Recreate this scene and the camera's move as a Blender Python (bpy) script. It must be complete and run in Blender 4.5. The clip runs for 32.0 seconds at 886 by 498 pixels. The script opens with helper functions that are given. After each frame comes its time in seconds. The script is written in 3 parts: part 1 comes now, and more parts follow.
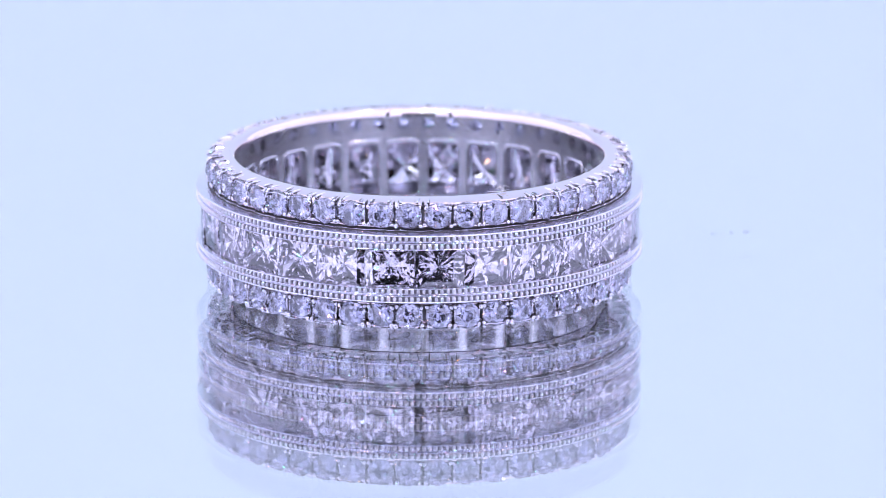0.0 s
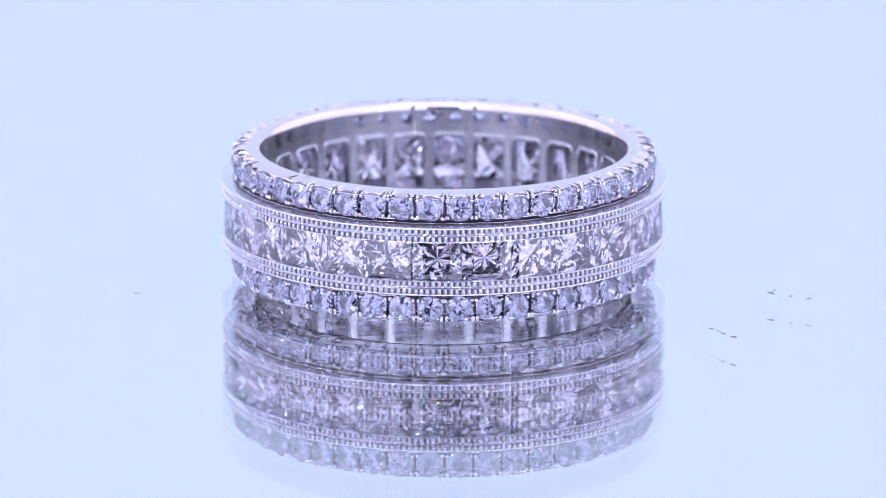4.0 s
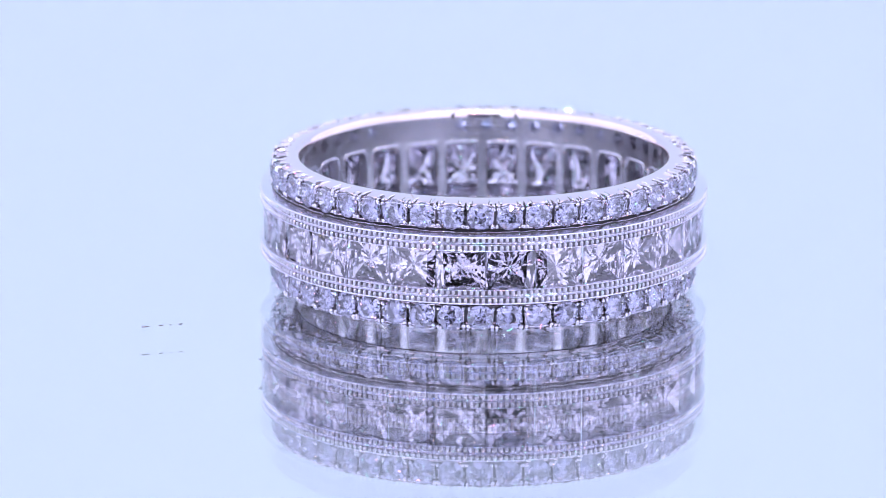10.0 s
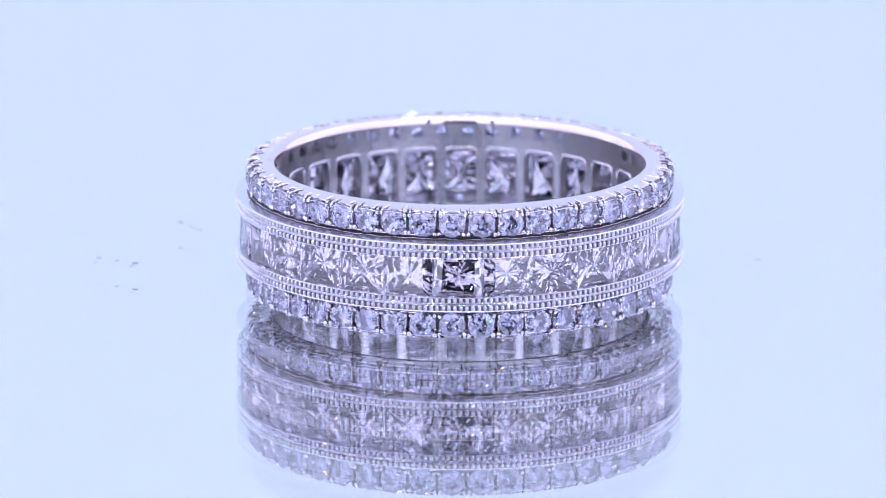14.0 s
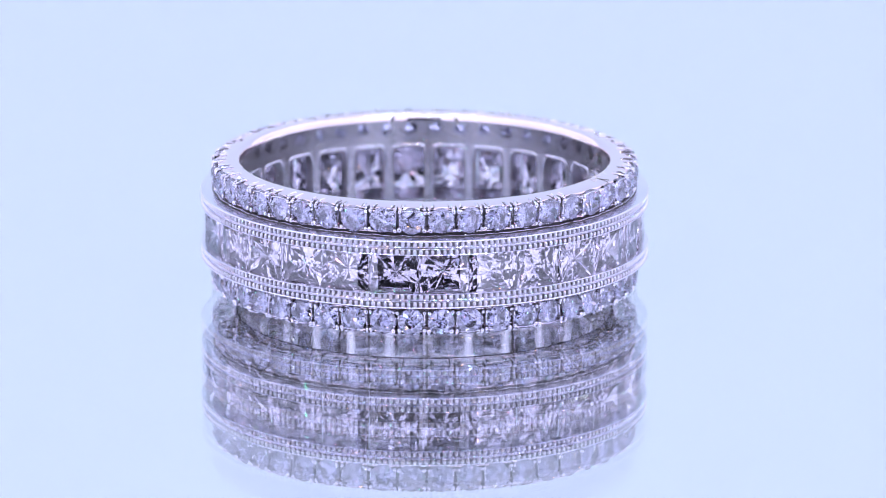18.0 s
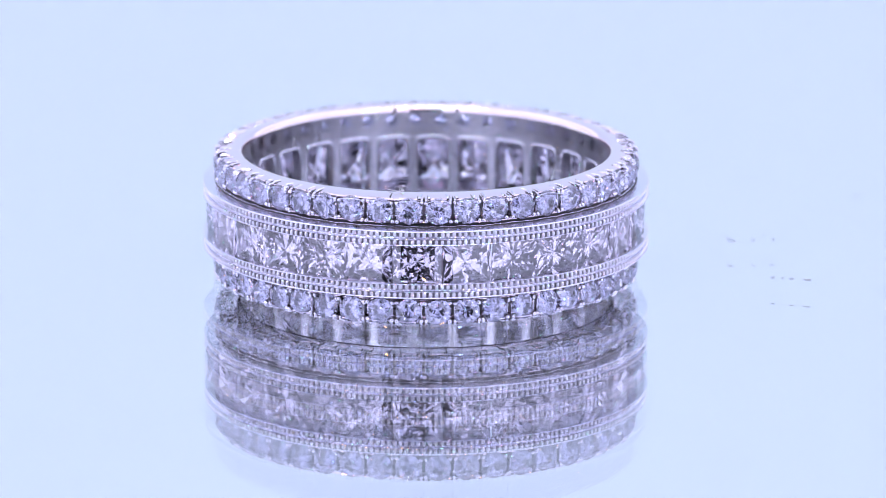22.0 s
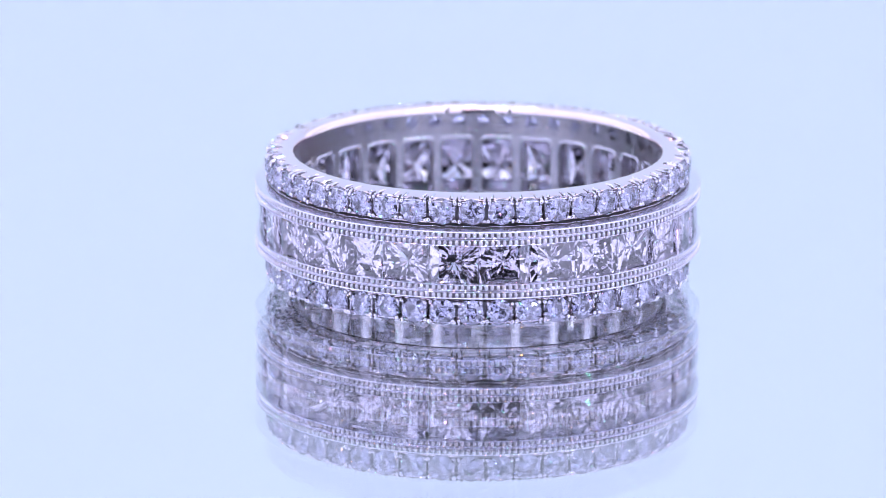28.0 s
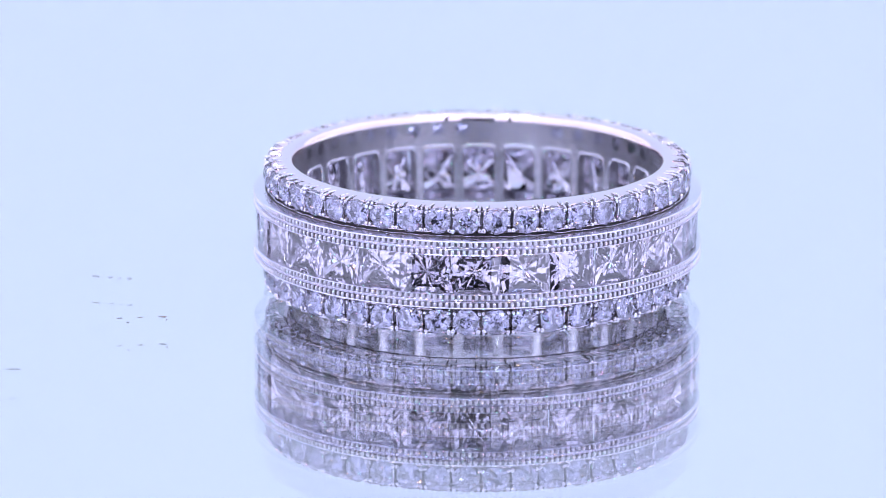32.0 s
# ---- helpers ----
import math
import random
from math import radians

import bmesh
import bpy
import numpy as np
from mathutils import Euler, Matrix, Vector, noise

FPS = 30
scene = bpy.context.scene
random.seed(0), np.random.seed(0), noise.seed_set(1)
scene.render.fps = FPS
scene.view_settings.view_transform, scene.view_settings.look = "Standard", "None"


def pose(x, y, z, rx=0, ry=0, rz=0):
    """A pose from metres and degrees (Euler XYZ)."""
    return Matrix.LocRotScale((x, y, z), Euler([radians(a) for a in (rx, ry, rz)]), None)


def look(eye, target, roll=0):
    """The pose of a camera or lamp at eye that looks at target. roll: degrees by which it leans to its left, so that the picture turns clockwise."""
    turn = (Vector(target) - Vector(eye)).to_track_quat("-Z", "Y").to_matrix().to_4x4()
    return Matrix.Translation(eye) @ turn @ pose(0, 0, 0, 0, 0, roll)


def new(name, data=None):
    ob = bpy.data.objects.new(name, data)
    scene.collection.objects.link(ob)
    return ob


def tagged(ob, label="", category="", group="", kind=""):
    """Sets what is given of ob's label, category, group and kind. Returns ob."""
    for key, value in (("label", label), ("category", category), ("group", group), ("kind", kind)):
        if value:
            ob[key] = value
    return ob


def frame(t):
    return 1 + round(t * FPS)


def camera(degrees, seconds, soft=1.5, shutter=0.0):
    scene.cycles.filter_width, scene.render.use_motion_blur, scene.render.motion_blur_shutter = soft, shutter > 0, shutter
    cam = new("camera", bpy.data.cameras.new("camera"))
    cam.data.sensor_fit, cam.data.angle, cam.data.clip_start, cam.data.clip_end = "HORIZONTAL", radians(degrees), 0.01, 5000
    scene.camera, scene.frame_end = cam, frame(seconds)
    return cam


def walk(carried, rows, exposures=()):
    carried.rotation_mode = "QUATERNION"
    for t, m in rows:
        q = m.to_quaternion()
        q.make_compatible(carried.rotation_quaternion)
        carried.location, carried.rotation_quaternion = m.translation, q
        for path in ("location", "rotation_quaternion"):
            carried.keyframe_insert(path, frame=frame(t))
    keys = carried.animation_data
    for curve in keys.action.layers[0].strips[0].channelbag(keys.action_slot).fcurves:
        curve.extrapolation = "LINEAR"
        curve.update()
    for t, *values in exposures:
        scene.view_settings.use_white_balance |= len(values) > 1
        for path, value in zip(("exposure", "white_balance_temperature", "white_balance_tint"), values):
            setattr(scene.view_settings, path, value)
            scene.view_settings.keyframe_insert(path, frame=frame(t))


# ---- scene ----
cam = camera(7.0, 32.0, 0.9)
MM = 0.001

# ---- camera: fixed on a stand in front of the open light tent, with a long macro lens ----
EYE = Vector((0.0, -0.34820, 0.09077))
DOWN, YAW, ROLL = radians(14.388), radians(-0.068), 0.11
AIM = EYE + 0.35 * Vector((math.sin(YAW) * math.cos(DOWN), math.cos(YAW) * math.cos(DOWN), -math.sin(DOWN)))
cam.data.dof.use_dof = True
cam.data.dof.focus_distance = 0.3495
cam.data.dof.aperture_fstop = 70.0
walk(cam, [(0.0, look(EYE, AIM, ROLL)), (32.0, look(EYE, AIM, ROLL))])

# ---- light: a cool LED light tent in a dim room ----
world = bpy.data.worlds.new("dim_room")
world.use_nodes = True
world.node_tree.nodes["Background"].inputs[0].default_value = (0.10, 0.10, 0.14, 1)
world.node_tree.nodes["Background"].inputs[1].default_value = 0.3
scene.world = world
scene.view_settings.exposure = 0.0


# ---- materials ----
def mat(name):
    m = bpy.data.materials.new(name)
    m.use_nodes = True
    nt = m.node_tree
    nt.nodes.clear()
    out = nt.nodes.new("ShaderNodeOutputMaterial")
    return m, nt, out


def noise_node(nt, scale, detail=3.0, stretch=1.0):
    tc = nt.nodes.new("ShaderNodeTexCoord")
    mp = nt.nodes.new("ShaderNodeMapping")
    mp.inputs["Scale"].default_value = (1.0, 1.0, 1.0 / stretch)
    n = nt.nodes.new("ShaderNodeTexNoise")
    n.inputs["Scale"].default_value = scale
    n.inputs["Detail"].default_value = detail
    nt.links.new(tc.outputs["Object"], mp.inputs["Vector"])
    nt.links.new(mp.outputs["Vector"], n.inputs["Vector"])
    return n


def surface(name, colour, rough=0.5, metal=0.0, vary=0.06, scale=900.0, bump=0.0, rough_vary=0.05, stretch=1.0):
    """A plain surface with two scales of tone, a little uneven gloss and fine relief."""
    m, nt, out = mat(name)
    b = nt.nodes.new("ShaderNodeBsdfPrincipled")
    b.inputs["Metallic"].default_value = metal
    fine, wide = noise_node(nt, scale, 3.0, stretch), noise_node(nt, scale * 0.12, 2.0)
    mix = nt.nodes.new("ShaderNodeMix")
    mix.data_type = "RGBA"
    mix.inputs[6].default_value = (*[c * (1 - vary) for c in colour], 1)
    mix.inputs[7].default_value = (*[min(1, c * (1 + vary)) for c in colour], 1)
    add = nt.nodes.new("ShaderNodeMath")
    add.operation = "MULTIPLY_ADD"
    add.inputs[1].default_value = 0.3
    nt.links.new(fine.outputs[0], add.inputs[0])
    half = nt.nodes.new("ShaderNodeMath")
    half.operation = "MULTIPLY"
    half.inputs[1].default_value = 0.3
    nt.links.new(wide.outputs[0], half.inputs[0])
    nt.links.new(half.outputs[0], add.inputs[2])
    nt.links.new(add.outputs[0], mix.inputs[0])
    nt.links.new(mix.outputs[2], b.inputs["Base Color"])
    r = nt.nodes.new("ShaderNodeMapRange")
    r.inputs[3].default_value = max(0.0, rough - rough_vary)
    r.inputs[4].default_value = rough + rough_vary
    nt.links.new(fine.outputs[0], r.inputs[0])
    nt.links.new(r.outputs[0], b.inputs["Roughness"])
    if bump:
        bp = nt.nodes.new("ShaderNodeBump")
        bp.inputs["Strength"].default_value = bump
        bp.inputs["Distance"].default_value = 0.00002
        nt.links.new(fine.outputs[0], bp.inputs["Height"])
        nt.links.new(bp.outputs[0], b.inputs["Normal"])
    nt.links.new(b.outputs[0], out.inputs[0])
    return m


def glowing(name, colour, strength):
    m, nt, out = mat(name)
    e = nt.nodes.new("ShaderNodeEmission")
    e.inputs[0].default_value = (*colour, 1)
    e.inputs[1].default_value = strength
    nt.links.new(e.outputs[0], out.inputs[0])
    return m


def uneven_glow(name, colour, low, high, cells=None, rise=None, folds=9.0):
    """A glowing diffuser with invented soft spots (cells: their pitch) or upward brightening (rise: from, to)."""
    m, nt, out = mat(name)
    e = nt.nodes.new("ShaderNodeEmission")
    e.inputs[0].default_value = (*colour, 1)
    tc, sep = nt.nodes.new("ShaderNodeTexCoord"), nt.nodes.new("ShaderNodeSeparateXYZ")
    nt.links.new(tc.outputs["Object"], sep.inputs[0])

    def step(op, a, b):
        n = nt.nodes.new("ShaderNodeMath")
        n.operation = op
        for k, q in enumerate((a, b)):
            if isinstance(q, float):
                n.inputs[k].default_value = q
            elif q is not None:
                nt.links.new(q, n.inputs[k])
        return n.outputs[0]

    if cells:
        waves = [step("SINE", step("MULTIPLY", sep.outputs[k], math.pi / cells), None) for k in (0, 1)]
        both = step("MULTIPLY", waves[0], waves[1])
        amount = step("MULTIPLY", both, both)
    else:
        ramp = nt.nodes.new("ShaderNodeMapRange")
        ramp.inputs[1].default_value, ramp.inputs[2].default_value = rise
        nt.links.new(sep.outputs[2], ramp.inputs[0])
        amount = ramp.outputs[0]
    cloud = step("MULTIPLY", step("SUBTRACT", noise_node(nt, folds, 2.0, 3.0).outputs[0], 0.5), 0.7)
    total = step("ADD", step("ADD", step("MULTIPLY", amount, high - low), low), cloud)
    nt.links.new(step("MAXIMUM", total, 0.05), e.inputs[1])
    nt.links.new(e.outputs[0], out.inputs[0])
    return m


def diamond(name, tint=(1.0, 1.0, 1.0), lift=0.012):
    """Clear stone; a faint uneven white haze mixed in lifts its dark facets."""
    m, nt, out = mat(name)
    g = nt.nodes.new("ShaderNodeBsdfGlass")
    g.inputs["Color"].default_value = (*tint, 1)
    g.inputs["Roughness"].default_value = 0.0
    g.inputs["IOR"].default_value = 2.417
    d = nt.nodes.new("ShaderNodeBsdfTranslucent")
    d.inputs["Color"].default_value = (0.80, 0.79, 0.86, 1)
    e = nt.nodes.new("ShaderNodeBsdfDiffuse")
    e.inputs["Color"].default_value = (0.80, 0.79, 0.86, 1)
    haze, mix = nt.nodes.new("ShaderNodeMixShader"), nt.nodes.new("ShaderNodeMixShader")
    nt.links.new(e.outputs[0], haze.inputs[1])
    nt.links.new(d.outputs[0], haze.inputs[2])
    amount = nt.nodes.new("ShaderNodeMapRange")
    amount.inputs[3].default_value = lift * 0.4
    amount.inputs[4].default_value = lift * 1.6
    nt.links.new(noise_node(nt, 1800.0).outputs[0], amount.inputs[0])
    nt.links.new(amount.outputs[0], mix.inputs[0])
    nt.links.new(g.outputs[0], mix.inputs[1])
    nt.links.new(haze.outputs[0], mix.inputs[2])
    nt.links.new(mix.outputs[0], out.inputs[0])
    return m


def clear_glass(name):
    m, nt, out = mat(name)
    g = nt.nodes.new("ShaderNodeBsdfGlass")
    g.inputs["Color"].default_value = (0.99, 0.99, 0.99, 1)
    g.inputs["Roughness"].default_value = 0.0
    g.inputs["IOR"].default_value = 1.52
    # a thin uneven white veil mixed in to lift the dark reflections
    d = nt.nodes.new("ShaderNodeBsdfDiffuse")
    d.inputs["Color"].default_value = (0.78, 0.795, 0.86, 1)
    mix, amount = nt.nodes.new("ShaderNodeMixShader"), nt.nodes.new("ShaderNodeMapRange")
    amount.inputs[3].default_value = 0.014
    amount.inputs[4].default_value = 0.042
    nt.links.new(noise_node(nt, 220.0, 5.0).outputs[0], amount.inputs[0])
    nt.links.new(amount.outputs[0], mix.inputs[0])
    nt.links.new(g.outputs[0], mix.inputs[1])
    nt.links.new(d.outputs[0], mix.inputs[2])
    nt.links.new(mix.outputs[0], out.inputs[0])
    return m


GOLD = surface("polished_white_gold", (0.765, 0.748, 0.83), 0.055, 1.0, 0.04, 1500, 0.15, 0.03)
POLISHED = surface("mirror_polished_white_gold", (0.86, 0.75, 0.785), 0.03, 1.0, 0.03, 900, 0.0, 0.008)
SATIN = surface("satin_white_gold", (0.92, 0.91, 0.99), 0.24, 1.0, 0.3, 1500, 1.2, 0.09, 4.0)
BEADED = surface("beaded_white_gold", (0.80, 0.785, 0.875), 0.32, 1.0, 0.1, 1500, 0.3, 0.06)
BRUSHED = surface("brushed_white_gold", (0.78, 0.765, 0.85), 0.24, 1.0, 0.10, 1200, 0.6, 0.06)
# near-black matt colour of the recessed grooves
GROOVE_DARK = surface("dark_matt_groove", (0.045, 0.042, 0.056), 0.55, 0.0, 0.3, 2500, 0.3)
RECESS_SHADE = surface("shaded_recess", (0.40, 0.39, 0.45), 0.28, 1.0, 0.2, 2500, 0.3)
# darker metal of the strip between the beads
BEAD_GAP = surface("dark_between_beads", (0.30, 0.29, 0.34), 0.35, 0.9, 0.3, 2500, 0.3)
# dark colour for the shade at the claws and for the solder seam
SHADE_SEAM = surface("dark_shade_and_seam", (0.12, 0.115, 0.15), 0.4, 0.7, 0.3, 2500, 0.3)
DIAMOND = diamond("white_diamond", (0.965, 0.955, 1.0), 0.0)
HAZED_DIAMOND = diamond("white_diamond_hazed", (0.97, 0.95, 1.0), 0.003)
MILKY_DIAMOND = diamond("white_diamond_milky", (0.97, 0.95, 1.0), 0.04)
MELEE = diamond("small_white_diamond", (0.885, 0.89, 0.97), 0.0)
GLASS = clear_glass("mirror_glass")
SILVERING = surface("mirror_silvering", (0.93, 0.965, 1.0), 0.0, 1.0, 0.01, 60, 0.0, 0.0)
LINT = surface("white_lint", (0.75, 0.74, 0.78), 0.8, 0.0, 0.05, 3000)
DUST = surface("dust_fleck", (0.20, 0.20, 0.26), 0.9, 0.0, 0.3, 3000)
FABRIC = surface("white_tent_fabric", (0.80, 0.80, 0.82), 0.9, 0.0, 0.02, 300, 0.3)
BASE = surface("white_plastic", (0.78, 0.78, 0.80), 0.4, 0.0, 0.03, 200)
POLE = surface("black_coated_tube", (0.03, 0.03, 0.035), 0.35, 0.0, 0.1, 400)
FLOOR = surface("grey_table_top", (0.30, 0.29, 0.30), 0.6, 0.0, 0.1, 40)
BACKLIGHT = glowing("backlit_diffuser", (0.743, 0.862, 1.25), 1.0)
# spots and gradients are made up to vary the tones reflected in the stones
TOPLIGHT = uneven_glow("led_diffuser", (1.07, 1.10, 1.60), 0.55, 1.95, cells=0.024)
FRONTLIGHT = uneven_glow("backlit_front_fabric", (1.10, 1.11, 1.59), 1.1, 1.35, rise=(-0.16, 0.16), folds=14.0)
SIDELIGHT = uneven_glow("backlit_side_fabric", (1.0, 1.01, 1.46), 1.12, 1.6, rise=(-0.2, 0.2), folds=12.0)
LED = glowing("led_chip", (0.9, 0.94, 1.0), 5.0)
# invented coloured chips whose glints stand for the fire of the stones
SPARKS = [glowing("gem_fire_chip_" + n, c, 190.0) for n, c in (("amber", (1.0, 0.45, 0.12)), ("white", (0.9, 0.94, 1.0)), ("green", (0.15, 1.0, 0.45)), ("cool", (0.6, 0.8, 1.0)),
                                                        ("rose", (1.0, 0.35, 0.5)), ("pale", (0.9, 0.94, 1.0)), ("blue", (0.25, 0.4, 1.0)))]


# ---- mesh helpers ----
def mesh_of(name, verts, faces, mats, smooth=False, face_mats=None):
    me = bpy.data.meshes.new(name)
    me.from_pydata([tuple(v) for v in verts], [], faces)
    for m in mats:
        me.materials.append(m)
    if face_mats:
        me.polygons.foreach_set("material_index", face_mats)
    if smooth:
        me.polygons.foreach_set("use_smooth", [True] * len(me.polygons))
    me.update()
    return me


def piece(name, me, parent=None, m=None, label="", kind=""):
    ob = new(name, me)
    if parent:
        ob.parent = parent
    if m is not None:
        ob.matrix_basis = m
    if label or kind:
        tagged(ob, label, kind=kind)
    return ob


def lathe(profile, n=288):
    """A ring with a closed section: (radius, height) pairs in millimetres; corners stay crisp by a doubled point."""
    verts, faces = [], []
    k = len(profile)
    for i in range(n):
        a = 2 * math.pi * i / n
        for r, z in profile:
            verts.append((r * MM * math.cos(a), r * MM * math.sin(a), z * MM))
    for i in range(n):
        j = (i + 1) % n
        for p in range(k):
            q = (p + 1) % k
            faces.append((i * k + p, j * k + p, j * k + q, i * k + q))
    return verts, faces


def lathe_mesh(name, profile, m, n=288):
    verts, faces = lathe(profile, n)
    me = mesh_of(name, verts, faces, [m], smooth=True)
    bm = bmesh.new()
    bm.from_mesh(me)
    bmesh.ops.recalc_face_normals(bm, faces=bm.faces)
    for e in bm.edges:
        if e.is_manifold and e.calc_face_angle() > radians(28):
            e.smooth = False
    bm.to_mesh(me)
    bm.free()
    return me


def box_mesh(name, size, m, bevel=0.0):
    bm = bmesh.new()
    bmesh.ops.create_cube(bm, size=1.0)
    bmesh.ops.scale(bm, vec=size, verts=bm.verts)
    if bevel:
        bmesh.ops.bevel(bm, geom=bm.edges[:], offset=bevel, segments=2, affect="EDGES")
    me = bpy.data.meshes.new(name)
    bm.to_mesh(me)
    bm.free()
    me.materials.append(m)
    return me


def pierced_wall(name, r0, r1, z0, z1, n, hole_w, hz0, hz1, m, phase=0.0, power=5.0, steps=20, plain=()):
    """A round inner wall with n rounded windows cut through it, one mesh; no windows at the places in plain."""
    verts, faces = [], []
    pitch = 2 * math.pi / n

    def put(a, z, r):
        verts.append((r * MM * math.cos(a), r * MM * math.sin(a), z * MM))
        return len(verts) - 1

    for i in range(n):
        ac = phase + i * pitch
        zc, zh, ah = (hz0 + hz1) / 2, (hz1 - hz0) / 2, pitch * hole_w / 2
        rings = [[], [], []]
        for s in range(steps):
            t = 2 * math.pi * (s + 0.5) / steps
            c, d = math.cos(t), math.sin(t)
            k = max(abs(c), abs(d))
            ez = (z1 - zc) if d > 0 else (zc - z0)
            rings[0].append(put(ac + pitch / 2 * c / k, zc + ez * d / k, r0))
            q = (abs(c) ** power + abs(d) ** power) ** (-1 / power)
            rings[1].append(put(ac + ah * c * q, zc + zh * d * q, r0))
            rings[2].append(put(ac + ah * 0.93 * c * q, zc + zh * 0.95 * d * q, r1))
        for s in range(steps):
            e = (s + 1) % steps
            faces.append((rings[0][s], rings[0][e], rings[1][e], rings[1][s]))
            if i not in plain:
                faces.append((rings[1][s], rings[1][e], rings[2][e], rings[2][s]))
        if i in plain:
            faces.append(rings[1])
    me = mesh_of(name, verts, faces, [m])
    bm = bmesh.new()
    bm.from_mesh(me)
    bmesh.ops.remove_doubles(bm, verts=bm.verts, dist=3e-6)
    bmesh.ops.recalc_face_normals(bm, faces=bm.faces)
    bm.to_mesh(me)
    bm.free()
    return me


# ---- light tent and table ----
def light_tent():
    floor = new("floor", box_mesh("floor", (3.0, 3.0, 0.02), FLOOR))
    floor.location = (0, 0, -0.050)
    tagged(floor, "grey table top under the light tent", kind="structure")
    tent_floor = new("tent_floor", box_mesh("tent_floor", (0.46, 0.42, 0.004), FABRIC))
    tent_floor.location = (0, 0.05, -0.038)
    tagged(tent_floor, "white fabric floor of the light tent", kind="structure")
    back = new("backdrop", box_mesh("backdrop", (0.46, 0.006, 0.44), BACKLIGHT))
    back.location = (0, 0.263, 0.184)
    tagged(back, "evenly backlit cool white diffuser backdrop", kind="structure")
    for x, n in ((-0.233, "wall_west"), (0.233, "wall_east")):
        w = new(n, box_mesh(n, (0.006, 0.42, 0.44), SIDELIGHT))
        w.location = (x, 0.05, 0.184)
        tagged(w, "glowing white fabric side wall of the light tent", kind="structure")
    top = new("ceiling", box_mesh("ceiling", (0.472, 0.432, 0.006), TOPLIGHT))
    top.location = (0, 0.05, 0.4075)
    tagged(top, "glowing LED diffuser roof of the light tent", kind="structure")
    # front wall with the opening for the lens
    for n, sx, sz, x, z in (("wall_south_lintel", 0.46, 0.324, 0, 0.242), ("wall_south_left", 0.199, 0.032, -0.1305, 0.064), ("wall_south_right", 0.199, 0.032, 0.1305, 0.064),
                            ("wall_south_foot_left", 0.172, 0.084, -0.144, 0.006), ("wall_south_foot_right", 0.172, 0.084, 0.144, 0.006)):
        w = new(n, box_mesh(n, (sx, 0.004, sz), FRONTLIGHT))
        w.location = (x, -0.158, z)
        tagged(w, "glowing white front diffuser beside the lens opening", kind="structure")


light_tent()


def front_pole(x):
    """A slim dark upright of the tent's frame beside the lens opening."""
    pole = new("tent_pole", lathe_mesh("tent_pole", [(0.5, 0), (3.0, 0), (3.2, 1), (3.2, 185), (3.0, 186), (0.5, 186)], POLE, 24))
    pole.location = (x, -0.1515, -0.036)
    tagged(pole, "slim black upright pole of the light tent frame", "tent pole", "tent poles")


for x in (-0.058, 0.058):
    front_pole(x)


def led_strip(name, at, tall, chips, n=30, pitch=0.0125, size=(0.0034, 0.008)):
    """A slim bar with a row of bare LEDs on its underside (turn 0) or front (turn 90)."""
    strip = new("led_strip")
    strip.matrix_basis = at
    tagged(strip, name, "light", "tent lights")
    piece("housing", box_mesh("housing", (n * pitch + 0.02, tall, 0.006), BASE, 0.001), strip)
    meshes = [box_mesh("led", (*size, 0.0016), m) for m in chips]
    for k in range(n):
        piece("led", meshes[k % len(meshes)], strip, pose((k - (n - 1) / 2) * pitch, 0.006 - tall / 2, -0.0038))
    return strip


led_strip("white LED bar standing along the foot of the backdrop", pose(0, 0.240, -0.0105, -90), 0.051, [LED], 6, 0.050, (0.0025, 0.003))
for side in (-1, 1):
    led_strip("white LED bar standing along the foot of a side wall", pose(side * 0.215, 0.075, -0.004, -90, 0, -90 * side), 0.064, [LED], 16, 0.0105, (0.002, 0.004))
# two unseen strips, added only to throw coloured glints into the stones
led_strip("added unseen strip of coloured chips under the tent roof for gem fire", pose(0, -0.10, 0.4014), 0.012, SPARKS, size=(0.0065, 0.0065))
led_strip("added unseen strip of coloured chips above the lens opening for gem fire", pose(0.006, -0.1525, 0.115, 90), 0.012, SPARKS[3:] + SPARKS[:3], 16, 0.025, (0.0026, 0.0032))


# ---- turning mirror ----
def mirror_turntable():
    base = new("turntable")
    tagged(base, "round mirror glass turntable with fine dust flecks", "turntable")
    verts, faces, fm = [], [], []
    n, r, h = 128, 0.100, 0.0031
    rows = [(r - 0.0008, 0.0), (r, -0.0008), (r, -h + 0.0004), (r - 0.0004, -h)]
    for i in range(n):
        a = 2 * math.pi * i / n
        for q, z in rows:
            verts.append((q * math.cos(a), q * math.sin(a), z))
    for i in range(n):
        j = (i + 1) % n
        for k in range(3):
            faces.append((i * 4 + k, i * 4 + k + 1, j * 4 + k + 1, j * 4 + k))
            fm.append(0)
    faces.append([i * 4 for i in range(n)])
    fm.append(0)
    faces.append([i * 4 + 3 for i in reversed(range(n))])
    fm.append(1)
    piece("mirror_plate", mesh_of("mirror_plate", verts, faces, [GLASS, SILVERING], False, fm), base, label="thick clear mirror glass silvered underneath")
    prof = [(2, -3.3), (98, -3.3), (99, -4.2), (99, -12), (97, -14), (2, -14)]
    piece("platter", lathe_mesh("platter", prof, BASE, 96), base, label="white plastic platter")
    prof = [(2, -14.2), (70, -14.2), (74, -16), (78, -35), (77, -36), (2, -36)]
    piece("foot", lathe_mesh("foot", prof, BASE, 96), base, label="white plastic drive housing")
    return base


turntable = mirror_turntable()


